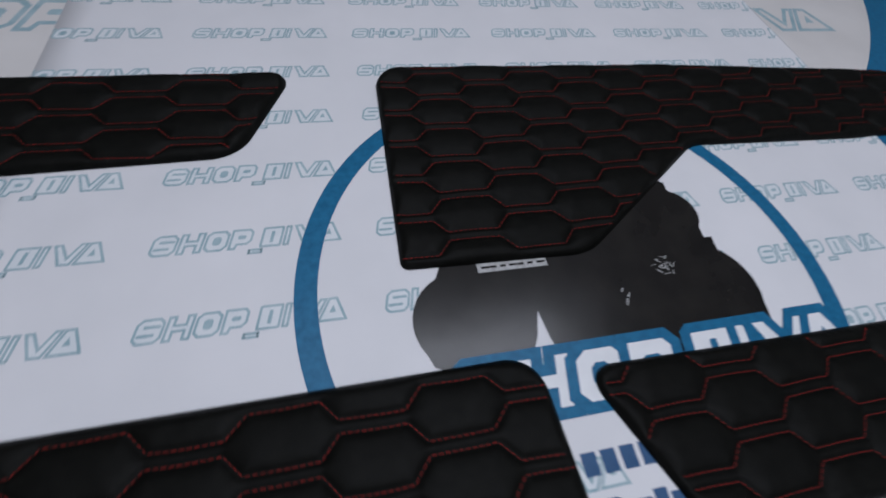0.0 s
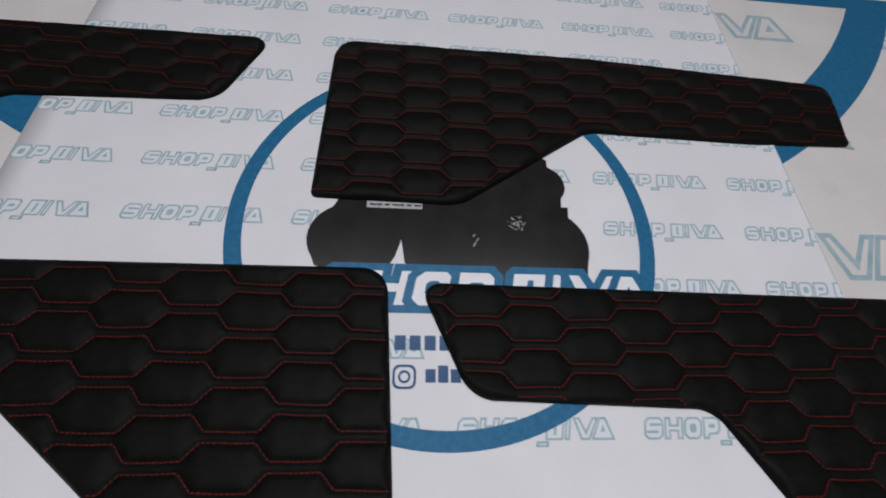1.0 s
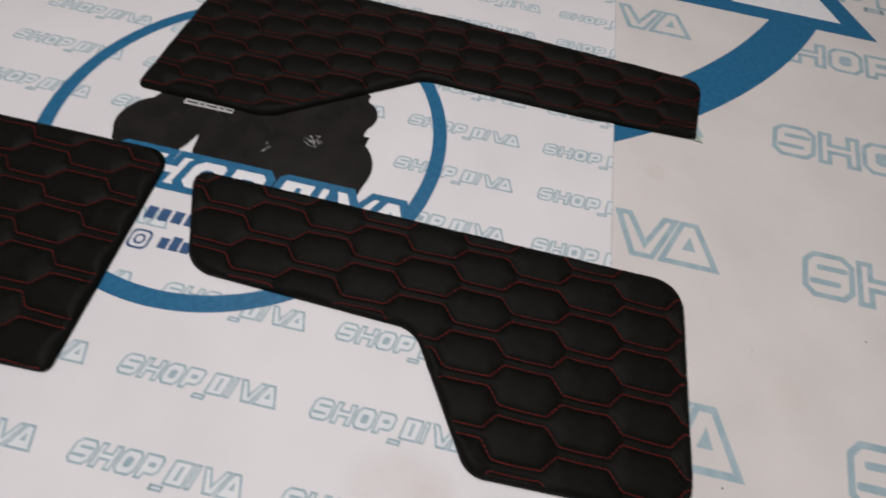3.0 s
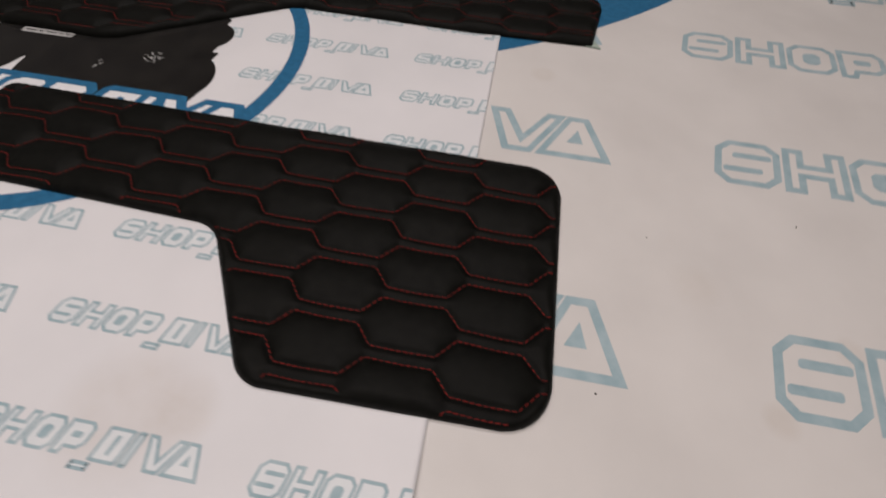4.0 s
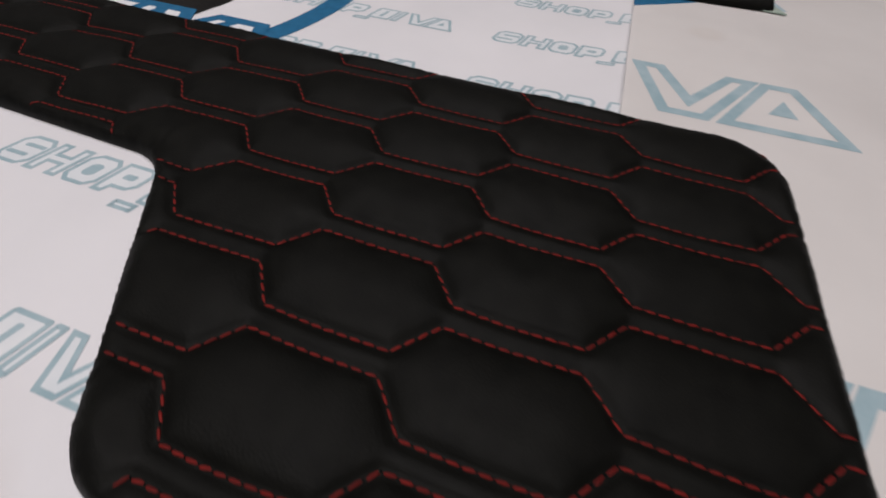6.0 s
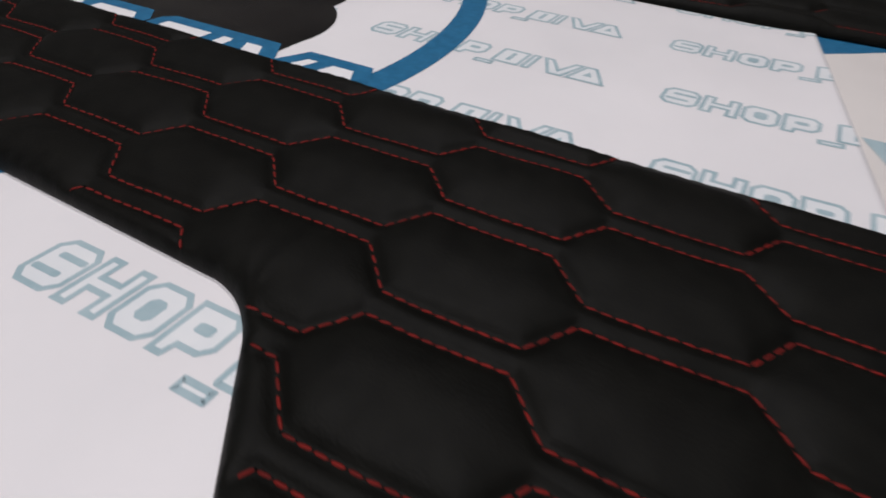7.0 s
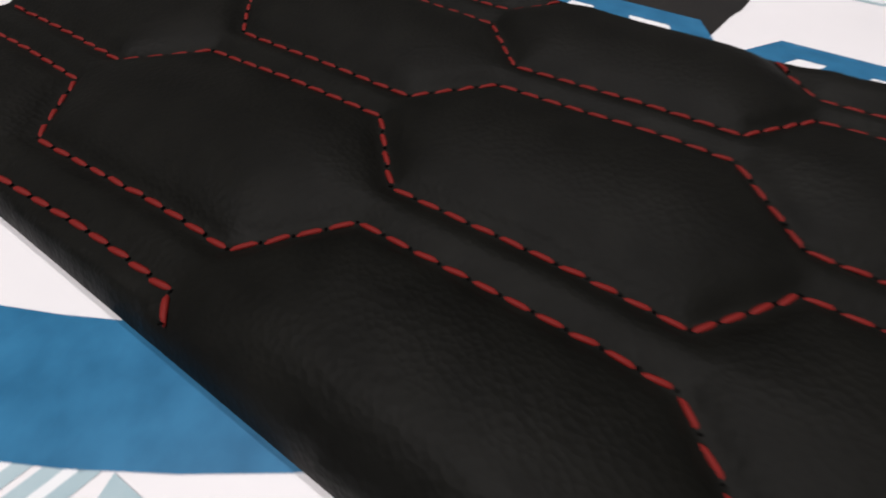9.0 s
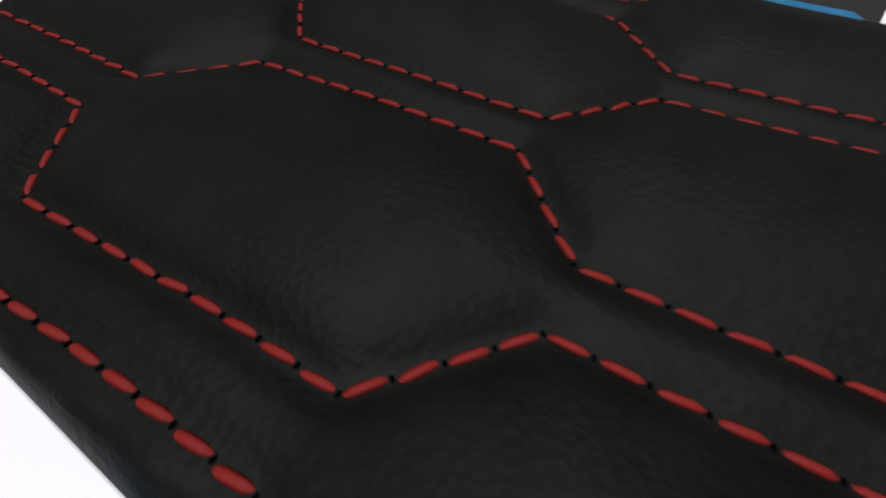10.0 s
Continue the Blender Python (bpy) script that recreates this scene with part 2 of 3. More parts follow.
def word(height, line, z, fill=True, spread=0.0, stretch=1.0, only=None):
    """The printed word, its lower left corner at the origin; line and spread are in heights."""
    bm = bmesh.new()

    def sl(loop):
        return [((stretch * x + SLANT * y) * height, y * height) for x, y in loop]

    for n, (outer, holes) in enumerate(glyphs()):
        if only is not None and n != only:
            continue
        zz = z + 0.000008 * n
        o, i = inset(outer, -spread), inset(outer, line)
        add_strip(bm, sl(o), sl(i), zz, 0)
        for h in holes:
            add_fill(bm, sl(h), [], zz + 0.00003, 0)
        if fill:
            add_fill(bm, sl(i), [], zz - 0.000006, 1)
    bmesh.ops.recalc_face_normals(bm, faces=bm.faces)
    for f in bm.faces:
        if f.normal.z < 0:
            f.normal_flip()
    return bm


# ---------------------------------------------------------------- banner and sheet
BANNER_BOX = (-6.6, 7.4, -2.775, 7.0)
SHEET_BOX = (-2.775, 2.525, -2.775 + 0.02, 3.3)


def flat_sheet(name, b, z0, z1, mat, parent=None):
    bm = bmesh.new()
    box(bm, b[0] * U, b[1] * U, b[2] * U, b[3] * U, z0, z1)
    return part(name, bm, mat, parent)


def lift(x, y):
    """How far the sheet's free edge stands off the banner, in metres: most at its front corner."""
    return (0.0010 + 0.0060 * np.clip((-2.12 - y / U) / 0.6, 0, 1)) * np.clip((x / U - SHEET_BOX[1] + 0.2) / 0.2, 0, 1) ** 2


banner = new("vinyl_banner")
tagged(banner, "large off-white vinyl banner printed with pale blue words", "banner")
flat_sheet("backing", BANNER_BOX, -0.004, -0.0006, BANNER, banner)
sheet = new("printed_sheet")
tagged(sheet, "white paper sheet printed with a blue ring emblem and words", "poster")


def build_paper():
    xs = np.concatenate([np.linspace(SHEET_BOX[0], SHEET_BOX[1] - 0.22, 30), np.linspace(SHEET_BOX[1] - 0.2, SHEET_BOX[1], 14)]) * U
    ys = np.linspace(SHEET_BOX[2], SHEET_BOX[3], 40) * U
    bm = bmesh.new()
    grid = {}
    for side, drop in ((0, 0.0), (1, 0.0004)):
        for i, x in enumerate(xs):
            for j, y in enumerate(ys):
                grid[side, i, j] = bm.verts.new((x, y, float(lift(x, y)) - drop))
    nx, ny = len(xs), len(ys)
    for i in range(nx - 1):
        for j in range(ny - 1):
            bm.faces.new([grid[0, i, j], grid[0, i + 1, j], grid[0, i + 1, j + 1], grid[0, i, j + 1]])
            bm.faces.new([grid[1, i, j], grid[1, i, j + 1], grid[1, i + 1, j + 1], grid[1, i + 1, j]])
    for j in range(ny - 1):
        bm.faces.new([grid[0, nx - 1, j], grid[1, nx - 1, j], grid[1, nx - 1, j + 1], grid[0, nx - 1, j + 1]])
        bm.faces.new([grid[0, 0, j], grid[0, 0, j + 1], grid[1, 0, j + 1], grid[1, 0, j]])
    part("paper", bm, SHEET, sheet, smooth=True)


build_paper()


def build_small_words():
    hgt, lo, hi = 0.11, SHEET_BOX[0], SHEET_BOX[1]
    shared = {}
    rest = bmesh.new()
    for row in range(-4, 12):
        y = -0.4036 * (row - 4) - 0.002
        if y < SHEET_BOX[2] + 0.05:
            continue
        for col in range(-1, 5):
            x = col - 2.0
            key = "left" if x < lo else "right" if x + 0.9 > hi else "whole"
            near = 1 <= col < 4 and -2.3 < y < 0.1
            for n in range(9):
                if near and (key, n) in shared:
                    if shared[key, n]:
                        ob = new("printed_block", shared[key, n])
                        ob.parent = sheet
                        ob.location = (x * U, y * U, 0)
                    continue
                bm = word(hgt * U, 0.10, 0.00006, only=n)
                clip(bm, x0=(lo - x + 0.004) * U if key == "left" else None, x1=(hi - x - 0.004) * U if key == "right" else None)
                if key == "right":
                    for v in bm.verts:
                        v.co.z += float(lift(v.co.x + x * U, v.co.y + y * U))
                if near:
                    if len(bm.faces):
                        ob = part("printed_block", bm, [PALE, FILL], sheet)
                        ob.location = (x * U, y * U, 0)
                        shared[key, n] = ob.data
                    else:
                        bm.free()
                        shared[key, n] = None
                    continue
                bmesh.ops.translate(bm, verts=bm.verts, vec=(x * U, y * U, 0))
                me = bpy.data.meshes.new("tmp")
                bm.to_mesh(me)
                bm.free()
                rest.from_mesh(me)
                bpy.data.meshes.remove(me)
    tagged(part("printed_lettering", rest, [PALE, FILL], sheet, "rows of pale blue printed words"), kind="stuff")


build_small_words()


def build_emblem():
    cx, cy = -0.02, -0.31
    ring = fill_loops([[(x * U, y * U) for x, y in arc(cx, cy, 1.36, 0, 357, 119)], [(x * U, y * U) for x, y in arc(cx, cy, 1.26, 0, 357, 119)]], 0.0002)
    part("ring", ring, BLUE, sheet, "blue printed ring")
    # dark lobed silhouette inside the ring
    lobes = [(-0.40, -0.70), (-0.66, -0.75), (-0.82, -0.67)] + arc(-0.65, -0.48, 0.235, 215, 115, 9) + [(-0.70, -0.16), (-0.3, 0.05), (0.5, 0.3), (0.69, 0.18), (0.685, 0.13)]
    lobes += arc(0.635, -0.03, 0.158, 68, -42, 9) + [(0.745, -0.205), (0.79, -0.205)] + arc(0.615, -0.5, 0.272, 52, -22, 9) + [(0.84, -0.74), (0.80, -0.86), (0.2, -0.86), (0.145, -0.70), (0.10, -0.86), (-0.22, -0.86), (-0.29, -0.62), (-0.31, -0.485), (-0.345, -0.60)]
    part("silhouette", fill_loops([[(x * U, y * U) for x, y in lobes]], 0.0003), BLACK, sheet, "glossy black lobed silhouette")
    bm = bmesh.new()
    box(bm, -0.54 * U, -0.185 * U, -0.262 * U, -0.212 * U, 0.0002, 0.0004)
    part("label_bar", bm, SCUFF, sheet, "small grey printed bar")
    for k in range(7):
        bm = bmesh.new()
        box(bm, 0, (0.03 if k % 3 else 0.045) * U, 0, 0.012 * U, 0.0003, 0.00045)
        ob = part("label_text_bar", bm, BLACK, sheet)
        ob.location = ((-0.52 + 0.047 * k) * U, -0.243 * U, 0)
    # scratches on the silhouette
    rng = random.Random(5)
    bm = bmesh.new()
    for k in range(26):
        a, r = rng.uniform(0, 6.28), rng.uniform(0.01, 0.065)
        x, y = 0.425 + r * math.cos(a), -0.335 + 0.9 * r * math.sin(a)
        b, ln, w = rng.uniform(0, 3.14), rng.uniform(0.012, 0.035), rng.uniform(0.0015, 0.004)
        dx, dy = math.cos(b), math.sin(b)
        bm.faces.new([bm.verts.new(((x + s * dx * ln - q * dy * w) * U, (y + s * dy * ln + q * dx * w) * U, 0.00034)) for s, q in ((-0.5, -1), (0.5, -0.6), (0.5, 0.6), (-0.5, 1))])
    for k in range(4):
        x, y = 0.15 + rng.uniform(-0.02, 0.02), -0.48 + rng.uniform(-0.04, 0.04)
        bm.faces.new([bm.verts.new(((x + s * 0.016 + q * 0.003) * U, (y + s * 0.02 - q * 0.003) * U, 0.00034)) for s, q in ((-0.5, -1), (0.5, -0.6), (0.5, 0.6), (-0.5, 1))])
    bmesh.ops.recalc_face_normals(bm, faces=bm.faces)
    tagged(part("scratches", bm, SCUFF, sheet, "pale scratches"), kind="stuff")
    # white fold lines left open in the silhouette and the large lettering block across the ring
    for n in range(9):
        ob = part("emblem_block", word(0.235 * U, 0.05, 0.0004, True, 0.15, 1.13, n), [BLUE, WHITE], sheet, "white block outlined in blue")
        ob.location = (-0.80 * U, -0.92 * U, 0)
    # contact lines: plain bars
    for k in range(9):
        bm = bmesh.new()
        box(bm, 0, 0.062 * U, 0, 0.082 * U, 0.0, 0.0002)
        ob = part("number_bar", bm, NAVY, sheet)
        ob.location = ((-0.325 + 0.083 * k) * U, -1.165 * U, 0)
    for k, w in enumerate((0.055, 0.055, 0.055, 0.055, 0.06, 0.055, 0.03, 0.055)):
        bm = bmesh.new()
        box(bm, 0, w * U, 0, (0.09 if k in (1, 6) else 0.07) * U, 0.0, 0.0002)
        ob = part("text_bar", bm, NAVY, sheet)
        ob.location = ((-0.152 + 0.068 * k) * U, -1.335 * U, 0)
    outer = rounded([(-0.328 * U, -1.368 * U, 0.035 * U), (-0.202 * U, -1.368 * U, 0.035 * U), (-0.202 * U, -1.242 * U, 0.035 * U), (-0.328 * U, -1.242 * U, 0.035 * U)])
    inner = rounded([(-0.315 * U, -1.355 * U, 0.028 * U), (-0.215 * U, -1.355 * U, 0.028 * U), (-0.215 * U, -1.255 * U, 0.028 * U), (-0.315 * U, -1.255 * U, 0.028 * U)])
    part("icon_frame", fill_loops([outer, inner], 0.0002), NAVY, sheet)
    part("icon_ring", fill_loops([[(x * U, y * U) for x, y in arc(-0.265, -1.305, 0.034, 0, 345, 23)], [(x * U, y * U) for x, y in arc(-0.265, -1.305, 0.021, 0, 345, 23)]], 0.0002), NAVY, sheet)


build_emblem()


def build_banner_print():
    cx, cy, ro, ri = -0.18, 4.85, 5.33, 4.93
    for name, x0, x1 in (("ring_arc", SHEET_BOX[1] - 0.05, 6.9), ("ring_arc", -6.5, SHEET_BOX[0] + 0.05)):
        bm = fill_loops([[(x * U, y * U) for x, y in arc(cx, cy, ro, 0, 358, 179)], [(x * U, y * U) for x, y in arc(cx, cy, ri, 0, 358, 179)]], -0.00050)
        clip(bm, x0=x0 * U, x1=x1 * U, y1=6.8 * U)
        part(name, bm, BLUE, banner, "wide blue printed arc")
    big = 0.35
    for row in range(-4, 3):
        y = -0.675 - 1.185 * row
        for x, lo, hi in ((0.55, SHEET_BOX[1] - 0.03, None), (3.76, None, BANNER_BOX[1] - 0.1), (-4.05, None, SHEET_BOX[0] + 0.03), (-7.2, BANNER_BOX[0] + 0.05, None)):
            if not BANNER_BOX[2] + 0.1 < y < BANNER_BOX[3] - 0.5:
                continue
            for n in range(9):
                bm = word(big * U, 0.11, -0.00057, False, only=n)
                clip(bm, x0=(lo - x) * U if lo else None, x1=(hi - x) * U if hi else None)
                if len(bm.faces):
                    ob = part("printed_block", bm, [PALE, FILL], banner)
                    ob.location = (x * U, y * U, 0)
                else:
                    bm.free()
    x0 = -3.2
    for n in range(9):
        for side in (0, 1):
            bm = word(0.93 * U, 0.05, -0.00044, True, 0.15, 1.13, n)
            if side:
                clip(bm, x0=(SHEET_BOX[1] - 0.02 - x0) * U)
            else:
                clip(bm, x1=(SHEET_BOX[0] + 0.02 - x0) * U)
            if len(bm.faces):
                ob = part("emblem_block", bm, [BLUE, WHITE], banner, "large white block outlined in blue")
                ob.location = (x0 * U, 2.42 * U, 0)
            else:
                bm.free()
    # specks and crumbs lying on the print
    rng = random.Random(3)
    for x, y, r in ((3.11, -1.90, 0.004), (4.10, -0.915, 0.004), (3.37, -1.13, 0.003)):
        bm = bmesh.new()
        bmesh.ops.create_icosphere(bm, subdivisions=2, radius=r * U)
        for v in bm.verts:
            v.co *= 1 + rng.uniform(-0.3, 0.3)
            v.co.z *= 0.5
        ob = part("crumb", bm, CRUMB)
        ob.location = (x * U, y * U, -0.0006 + 0.4 * r * U)
        tagged(ob, "tiny dark crumb lying on the banner", "crumb", "crumbs on the banner")


build_banner_print()

# ---------------------------------------------------------------- quilted door trim inserts
HP, LH, DK, AK = 0.0500, 0.0392, 0.01956, 0.00605  # half period, long side, row spacing, half step of the quilting


def seam_gap(u, v):
    """Distance from quilting coordinates to the nearest seam."""
    best = np.full(u.shape, 1.0)
    k0 = np.round(-v / DK)
    for dk in (-1, 0, 1):
        k = k0 + dk
        off = np.where(np.mod(k, 2) == 0, 0.0, HP)
        w = np.abs(np.mod(u - off + HP, 2 * HP) - HP)
        y = v + k * DK
        d1 = np.hypot(np.maximum(w - LH / 2, 0), y - AK)
        d2 = np.hypot(np.maximum(HP - LH / 2 - w, 0), y + AK)
        ax, ay, bx, by = LH / 2, AK, HP - LH / 2, -AK
        t = np.clip(((w - ax) * (bx - ax) + (y - ay) * (by - ay)) / ((bx - ax) ** 2 + (by - ay) ** 2), 0, 1)
        d3 = np.hypot(w - ax - t * (bx - ax), y - ay - t * (by - ay))
        best = np.minimum(best, np.minimum(np.minimum(d1, d2), d3))
    return best


def edge_gap(x, y, loop):
    """Signed distance inside the outline, and the nearest place on it."""
    best = np.full(x.shape, 1e9)
    nx, ny = x.copy(), y.copy()
    inside = np.zeros(x.shape, bool)
    for i in range(len(loop)):
        a, b = loop[i - 1], loop[i]
        d = b - a
        l2 = max(float(d @ d), 1e-14)
        t = np.clip(((x - a[0]) * d[0] + (y - a[1]) * d[1]) / l2, 0, 1)
        px, py = a[0] + t * d[0], a[1] + t * d[1]
        g = np.hypot(x - px, y - py)
        m = g < best
        best, nx, ny = np.where(m, g, best), np.where(m, px, nx), np.where(m, py, ny)
        if a[1] != b[1]:
            cross = ((a[1] > y) != (b[1] > y)) & (x < (b[0] - a[0]) * (y - a[1]) / (b[1] - a[1]) + a[0])
            inside ^= cross
    return np.where(inside, best, -best), nx, ny


def stitch_template():
    """One red stitch along x, about 3 mm long."""
    vs, fs, rings, sides = [], [], 5, 6
    for r in range(rings):
        s = r / (rings - 1) * 2 - 1
        rad = 0.00040 * math.sqrt(max(0.2, 1 - 0.8 * abs(s) ** 4))
        for q in range(sides):
            a = 2 * math.pi * q / sides
            ply = rad * (1 + 0.14 * math.cos(2 * a - 2.6 * s))  # two plies, twisted
            vs.append((s * 0.00208, ply * math.cos(a), 0.68 * ply * math.sin(a) - 0.0005 * abs(s) ** 4))
    for r in range(rings - 1):
        for q in range(sides):
            a, b = r * sides + q, r * sides + (q + 1) % sides
            fs.append((a, b, b + sides, a + sides))
    fs.append(tuple(range(sides))[::-1])
    fs.append(tuple(range((rings - 1) * sides, rings * sides)))
    return np.array(vs), fs


STITCH_V, STITCH_F = stitch_template()


def stitch_mesh():
    me = bpy.data.meshes.new("stitch")
    me.from_pydata(STITCH_V.tolist(), [], STITCH_F)
    me.materials.append(THREAD)
    me.polygons.foreach_set("use_smooth", [True] * len(me.polygons))
    return me


STITCH = stitch_mesh()


def build_insert(label, corners, origin, turn, step=0.0013, near=None, pulls=()):
    """A padded, quilted insert from its corner list (x, y, radius in repeats)."""
    loop = rounded([(x * U, y * U, r * U) for x, y, r in corners])
    c, s = math.cos(turn), math.sin(turn)
    ox, oy = origin[0] * U, origin[1] * U

    def wander(x, y):
        """How far the seams stray from their straight pattern."""
        return 0.0004 * np.sin(61 * x + 23 * y + 1.1) + 0.0003 * np.sin(140 * y - 35 * x), 0.0004 * np.sin(47 * y - 52 * x + 0.7) + 0.0003 * np.sin(118 * x + 2.0)

    def soften(f, r):
        """Three running means over a grid, r samples to each side."""
        for _ in range(3):
            for axis in (0, 1):
                g = np.cumsum(np.concatenate([np.repeat(f.take([0], axis), r + 1, axis), f, np.repeat(f.take([-1], axis), r, axis)], axis), axis)
                n = f.shape[axis]
                f = (g.take(range(2 * r + 1, 2 * r + 1 + n), axis) - g.take(range(n), axis)) / (2 * r + 1)
        return f

    def profile(x, y, sd):
        """Height of the padded cover over a grid: pillows between sewn-down seams, rolled rim."""
        u, v = c * (x - ox) + s * (y - oy), -s * (x - ox) + c * (y - oy)
        wu, wv = wander(x, y)
        d = seam_gap(u + wu, v + wv)
        pillow = soften(1 - np.exp(-d / 0.0066), max(1, round(0.0016 / step)))
        e = np.sqrt(np.clip(1 - (1 - np.clip(sd / (0.0058 * (1 + 0.14 * np.sin(830 * x + 190 * np.sin(9 * y)) * np.sin(760 * y + 3))), 0, 1)) ** 2, 0, 1))
        q = np.clip(sd / 0.009, 0, 1)
        calm = q * q * (3 - 2 * q)
        swell = 0.0012 + (0.0044 * pillow - 0.0013 * np.exp(-((d / 0.0019) ** 2)) - 0.0012) * calm
        wob = 0.00022 * np.sin(x * 71 + 1.3) * np.sin(y * 93 + 0.4) + 0.00012 * np.sin(190 * x + 2 * np.sin(31 * y)) * np.sin(170 * y + 2 * np.sin(40 * x))
        for px, py in pulls:  # cloth drawn into creases round an inner corner
            r, a = np.hypot(x - px * U, y - py * U), np.arctan2(y - py * U, x - px * U)
            wob = wob + 0.0002 * np.exp(-r / 0.014) * np.clip(r / 0.004, 0, 1) * np.sin(7 * a + 310 * r + 2 * np.sin(3 * a))
        return 0.0019 + e * (0.0034 + swell + wob)

    x0, y0 = loop.min(0) - step
    x1, y1 = loop.max(0) + step
    nx, ny = int((x1 - x0) / step) + 1, int((y1 - y0) / step) + 1
    gx, gy = np.meshgrid(x0 + step * np.arange(nx), y0 + step * np.arange(ny), indexing="ij")
    sd, qx, qy = edge_gap(gx, gy, loop)
    ok = sd > 0.3 * step
    quad = ok[:-1, :-1] & ok[1:, :-1] & ok[1:, 1:] & ok[:-1, 1:]
    used = np.zeros_like(ok)
    count = np.zeros(ok.shape, int)
    for a in (slice(None, -1), slice(1, None)):
        for b in (slice(None, -1), slice(1, None)):
            used[a, b] |= quad
            count[a, b] += quad
    rim = used & (count < 4)
    gx, gy = np.where(rim, qx, gx), np.where(rim, qy, gy)
    sd = np.where(rim, 0.0, sd)
    z = profile(gx, gy, sd)
    idx = -np.ones(ok.shape, int)
    idx[used] = np.arange(used.sum())
    verts = np.stack([gx[used], gy[used], z[used]], 1)
    i, j = np.nonzero(quad)
    faces = np.stack([idx[i, j], idx[i + 1, j], idx[i + 1, j + 1], idx[i, j + 1]], 1)
    # skirt down to the board
    edges = {}
    for k in range(4):
        for a, b in zip(faces[:, k], faces[:, (k + 1) % 4]):
            edges[(a, b)] = 1
    border = [(a, b) for a, b in edges if (b, a) not in edges]
    low = {}
    vl, fl = verts.tolist(), faces.tolist()
    for a, b in border:
        for q in (a, b):
            if q not in low:
                low[q] = len(vl)
                vl.append([verts[q][0], verts[q][1], 0.0003])
        fl.append([b, a, low[a], low[b]])
    thing = new("door_trim_insert")
    tagged(thing, label, "car door trim", "quilted inserts on the banner")
    me = bpy.data.meshes.new("padded_cover")
    me.from_pydata(vl, [], fl)
    me.materials.append(LEATHER)
    me.polygons.foreach_set("use_smooth", [True] * len(me.polygons))
    cover = new("padded_cover", me)
    cover.parent = thing
    # thin board underneath, a little smaller than the cover
    mid = loop.mean(0)
    inner = []
    for q in range(len(loop)):
        a, b, d = loop[q - 1], loop[q], loop[(q + 1) % len(loop)]
        t = d - a
        nrm = np.array([-t[1], t[0]]) / max(np.linalg.norm(t), 1e-9)
        inner.append(b + nrm * 0.0014)
    bm = fill_loops([inner], 0.0013)
    made = bmesh.ops.extrude_face_region(bm, geom=list(bm.faces))
    bmesh.ops.translate(bm, verts=[v for v in made["geom"] if isinstance(v, bmesh.types.BMVert)], vec=(0, 0, -0.0010))
    bmesh.ops.recalc_face_normals(bm, faces=bm.faces)
    part("backing_board", bm, BOARD, thing)

    # red stitches along every seam
    places = []
    ex = np.array([(x - ox) * c + (y - oy) * s for x, y in loop])
    ey = np.array([-(x - ox) * s + (y - oy) * c for x, y in loop])
    for k in range(int(-ey.max() / DK) - 2, int(-ey.min() / DK) + 3):
        for n in range(int(ex.min() / HP) - 2, int(ex.max() / HP) + 3):
            hi = 1 if (n + k) % 2 == 0 else -1
            for ax, ay, bx, by, m in ((n * HP - LH / 2, hi * AK, n * HP + LH / 2, hi * AK, 10), (n * HP + LH / 2, hi * AK, (n + 1) * HP - LH / 2, -hi * AK, 4)):
                for q in range(m):
                    t = (q + 0.5) / m
                    u, v = ax + t * (bx - ax), -k * DK + ay + t * (by - ay)
                    places.append((ox + c * u - s * v, oy + s * u + c * v, turn + math.atan2(by - ay, bx - ax)))
    pl = np.array(places)
    wu, wv = wander(pl[:, 0], pl[:, 1])
    pl[:, 0], pl[:, 1] = pl[:, 0] - c * wu + s * wv, pl[:, 1] - s * wu - c * wv
    sd, _, _ = edge_gap(pl[:, 0], pl[:, 1], loop)
    ends = [edge_gap(pl[:, 0] + q * 0.0018 * np.cos(pl[:, 2]), pl[:, 1] + q * 0.0018 * np.sin(pl[:, 2]), loop)[0] for q in (-1, 1)]
    keep = (sd > 0.0017) & (ends[0] > 0.0015) & (ends[1] > 0.0015)
    pl, sd = pl[keep], sd[keep]
    fi, fj = np.clip((pl[:, 0] - x0) / step, 0, nx - 1.01), np.clip((pl[:, 1] - y0) / step, 0, ny - 1.01)
    li, lj = fi.astype(int), fj.astype(int)
    ti, tj = fi - li, fj - lj
    zz = (1 - ti) * (1 - tj) * z[li, lj] + ti * (1 - tj) * z[li + 1, lj] + (1 - ti) * tj * z[li, lj + 1] + ti * tj * z[li + 1, lj + 1] + 0.0001
    rng = np.random.default_rng(7)
    turns = pl[:, 2] + rng.normal(0.07, 0.05, len(pl))
    order = np.arange(len(pl))
    if near:
        order = np.argsort(np.hypot(pl[:, 0] - near[0], pl[:, 1] - near[1]))
        for q in order[:300]:
            ob = new("stitch", STITCH)
            ob.parent = thing
            ob.matrix_basis = Matrix.LocRotScale((pl[q, 0], pl[q, 1], zz[q]), Euler((0, 0, turns[q])), None)
        order = order[300:]
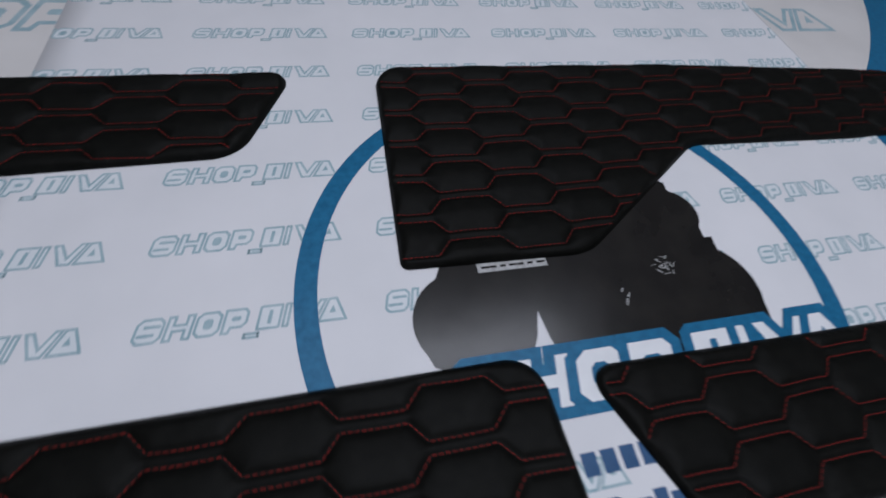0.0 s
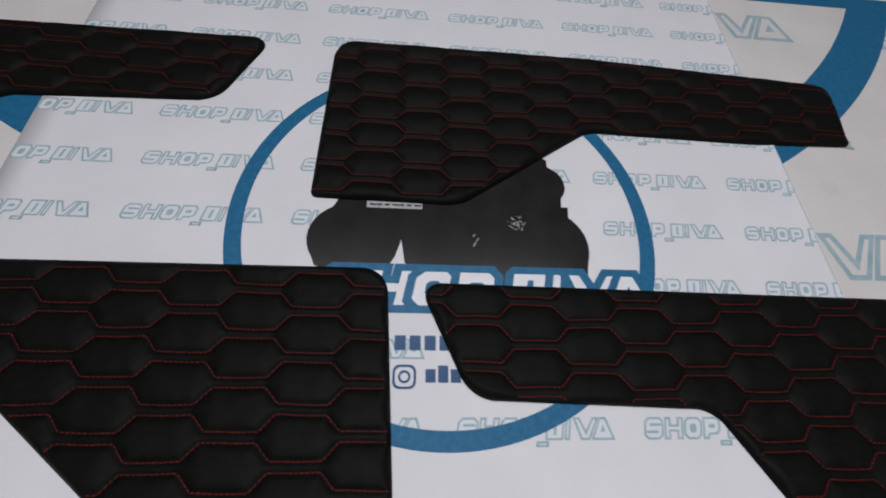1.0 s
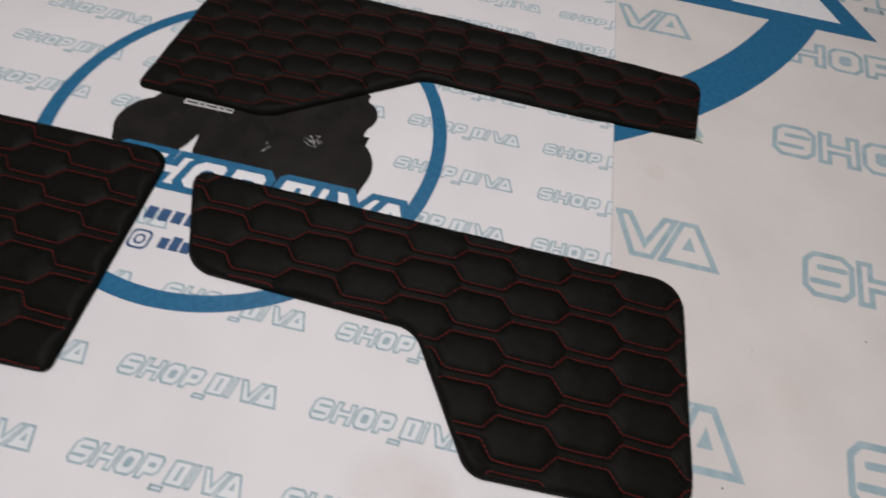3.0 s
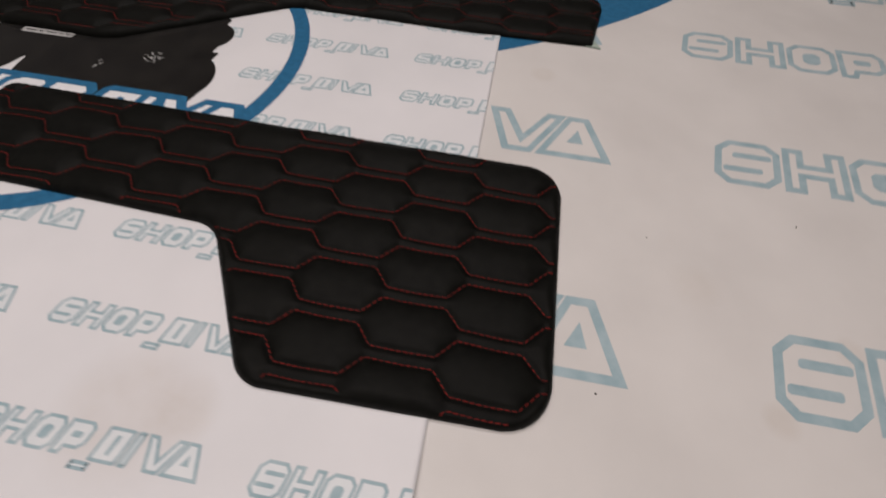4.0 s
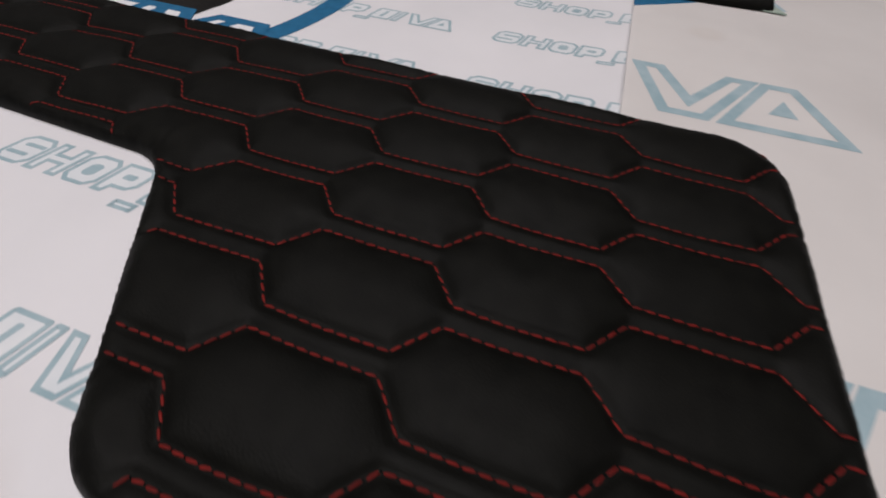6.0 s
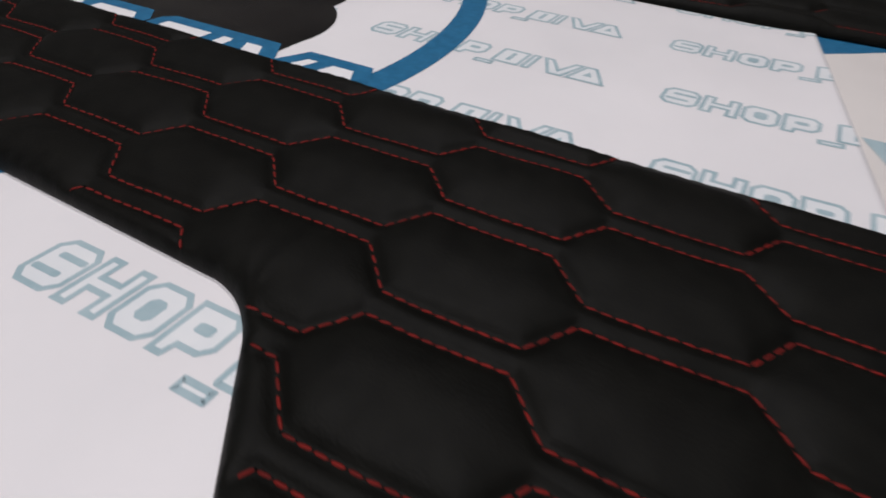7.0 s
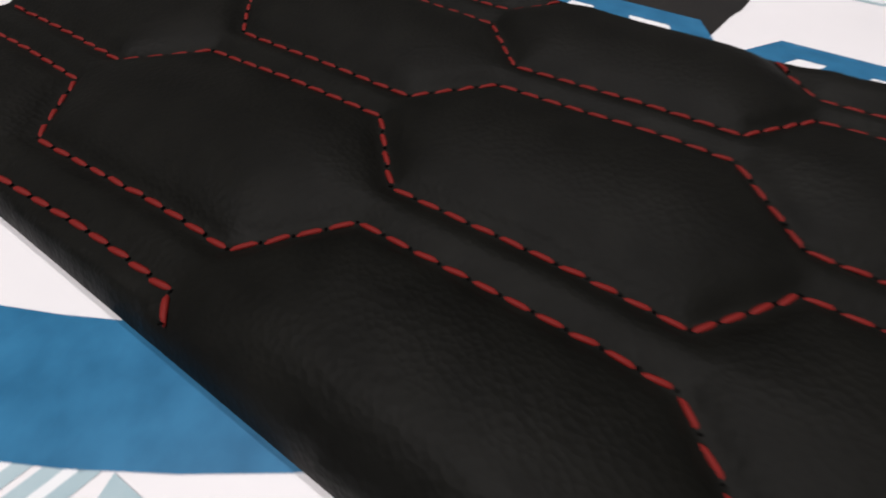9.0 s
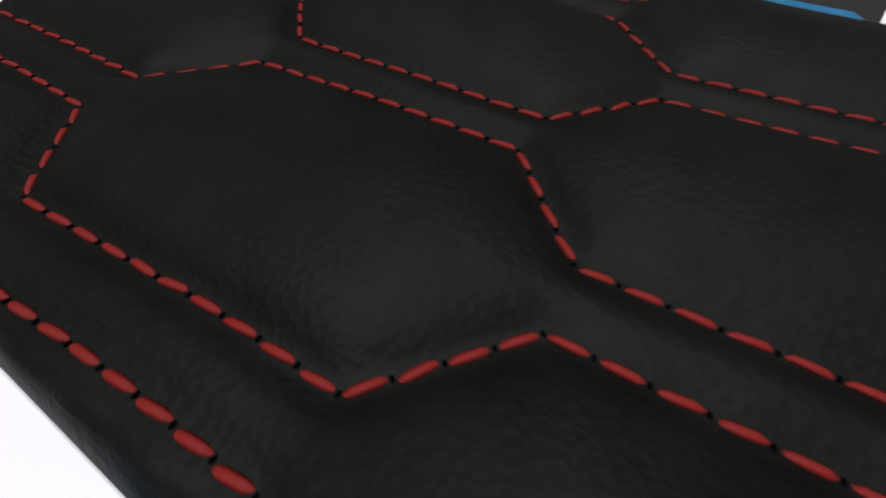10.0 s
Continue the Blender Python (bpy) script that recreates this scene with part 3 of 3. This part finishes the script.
    if near:  # black caps painting the shade in pricked holes at both ends of each stitch
        ring = [(0.00022 * math.cos(a), 0.00036 * math.sin(a)) for a in np.arange(6) * math.pi / 3]
        hv, hf = [], []
        for q in np.arange(len(pl)):
            ca, sa = math.cos(pl[q, 2]), math.sin(pl[q, 2])
            hx, hy = pl[q, 0] + 0.00195 * ca, pl[q, 1] + 0.00195 * sa
            n0 = len(hv)
            hv += [(hx + ca * a - sa * b, hy + sa * a + ca * b, zz[q] - 0.00004) for a, b in ring]
            hv += [(hx + 0.6 * (ca * a - sa * b), hy + 0.6 * (sa * a + ca * b), zz[q] + 0.00006) for a, b in ring]
            hf += [(n0 + k, n0 + (k + 1) % 6, n0 + 6 + (k + 1) % 6, n0 + 6 + k) for k in range(6)] + [tuple(range(n0 + 6, n0 + 12))]
        me = bpy.data.meshes.new("perforation_shade")
        me.from_pydata(hv, [], hf)
        me.materials.append(HOLE_SHADE)
        ob = new("perforation_shade", me)
        ob.parent = thing
        tagged(ob, "black caps painted as the shade in pricked holes between the stitches", kind="stuff")
    vs = []
    for q in order:
        ca, sa = math.cos(turns[q]), math.sin(turns[q])
        vs.append(np.stack([pl[q, 0] + ca * STITCH_V[:, 0] - sa * STITCH_V[:, 1], pl[q, 1] + sa * STITCH_V[:, 0] + ca * STITCH_V[:, 1], zz[q] + STITCH_V[:, 2]], 1))
    if vs:
        nv = len(STITCH_V)
        me = bpy.data.meshes.new("stitching")
        me.from_pydata(np.concatenate(vs).tolist(), [], [tuple(a + nv * r for a in f) for r in range(len(vs)) for f in STITCH_F])
        me.materials.append(THREAD)
        me.polygons.foreach_set("use_smooth", [True] * len(me.polygons))
        ob = new("stitching", me)
        ob.parent = thing
        tagged(ob, "red double-row stitching", kind="stuff")
    return thing


REAR_RIGHT = [(-0.205, -0.77, 0.085), (0.09, -1.422, 0.19), (1.42, -1.472, 0.16), (1.83, -2.11, 0.13), (2.945, -2.09, 0.17), (2.968, -0.812, 0.17)]
FRONT_RIGHT = [(-0.885, 1.26, 0.17), (-0.90, -0.205, 0.04), (0.06, -0.225, 0.25), (1.03, 0.455, 0.2), (2.3, 0.43, 0.5), (3.155, 0.455, 0.02), (3.26, 1.11, 0.13), (1.2, 1.235, 0.5)]
REAR_LEFT = [(-1.375, 1.225, 0.085), (-4.60, 1.22, 0.17), (-4.57, -0.08, 0.17), (-3.44, -0.11, 0.13), (-3.02, 0.515, 0.16), (-1.65, 0.565, 0.20)]
FRONT_LEFT = [(-0.385, -0.685, 0.15), (-2.5, -0.69, 0.5), (-4.45, -0.76, 0.13), (-4.33, -1.40, 0.02), (-3.3, -1.40, 0.5), (-2.26, -1.415, 0.2), (-1.30, -2.115, 0.25), (-0.285, -2.095, 0.04)]
build_insert("black quilted leatherette door insert with red hexagonal stitching", REAR_RIGHT, (0.7770, -1.3265), -0.0134, step=0.001, near=(0.09, -0.195), pulls=((1.45, -1.49), (1.78, -2.02)))
front_right = build_insert("black quilted insert, red stitched, overlapping the ring's upper part", FRONT_RIGHT, (0.13, 0.38), 0.0)
build_insert("black quilted insert reaching across the sheet's edge", REAR_LEFT, (-2.5, 0.86), 0.0)
build_insert("black quilted insert, red stitched, with one straight tall edge", FRONT_LEFT, (-0.765, -1.028), 0.0)


def build_underlay_tip():
    """A pale corner of the foam underlay that peeps out under the insert's sharp end."""
    bm = bmesh.new()
    low = [bm.verts.new((x * U, y * U, 0.0001)) for x, y in ((3.10, 0.455), (3.212, 0.442), (3.172, 0.535))]
    made = bmesh.ops.extrude_face_region(bm, geom=[bm.faces.new(low)])
    bmesh.ops.translate(bm, verts=[v for v in made["geom"] if isinstance(v, bmesh.types.BMVert)], vec=(0, 0, 0.0009))
    bmesh.ops.recalc_face_normals(bm, faces=bm.faces)
    part("underlay_tip", bm, FOAM, front_right, "pale green foam underlay")


build_underlay_tip()
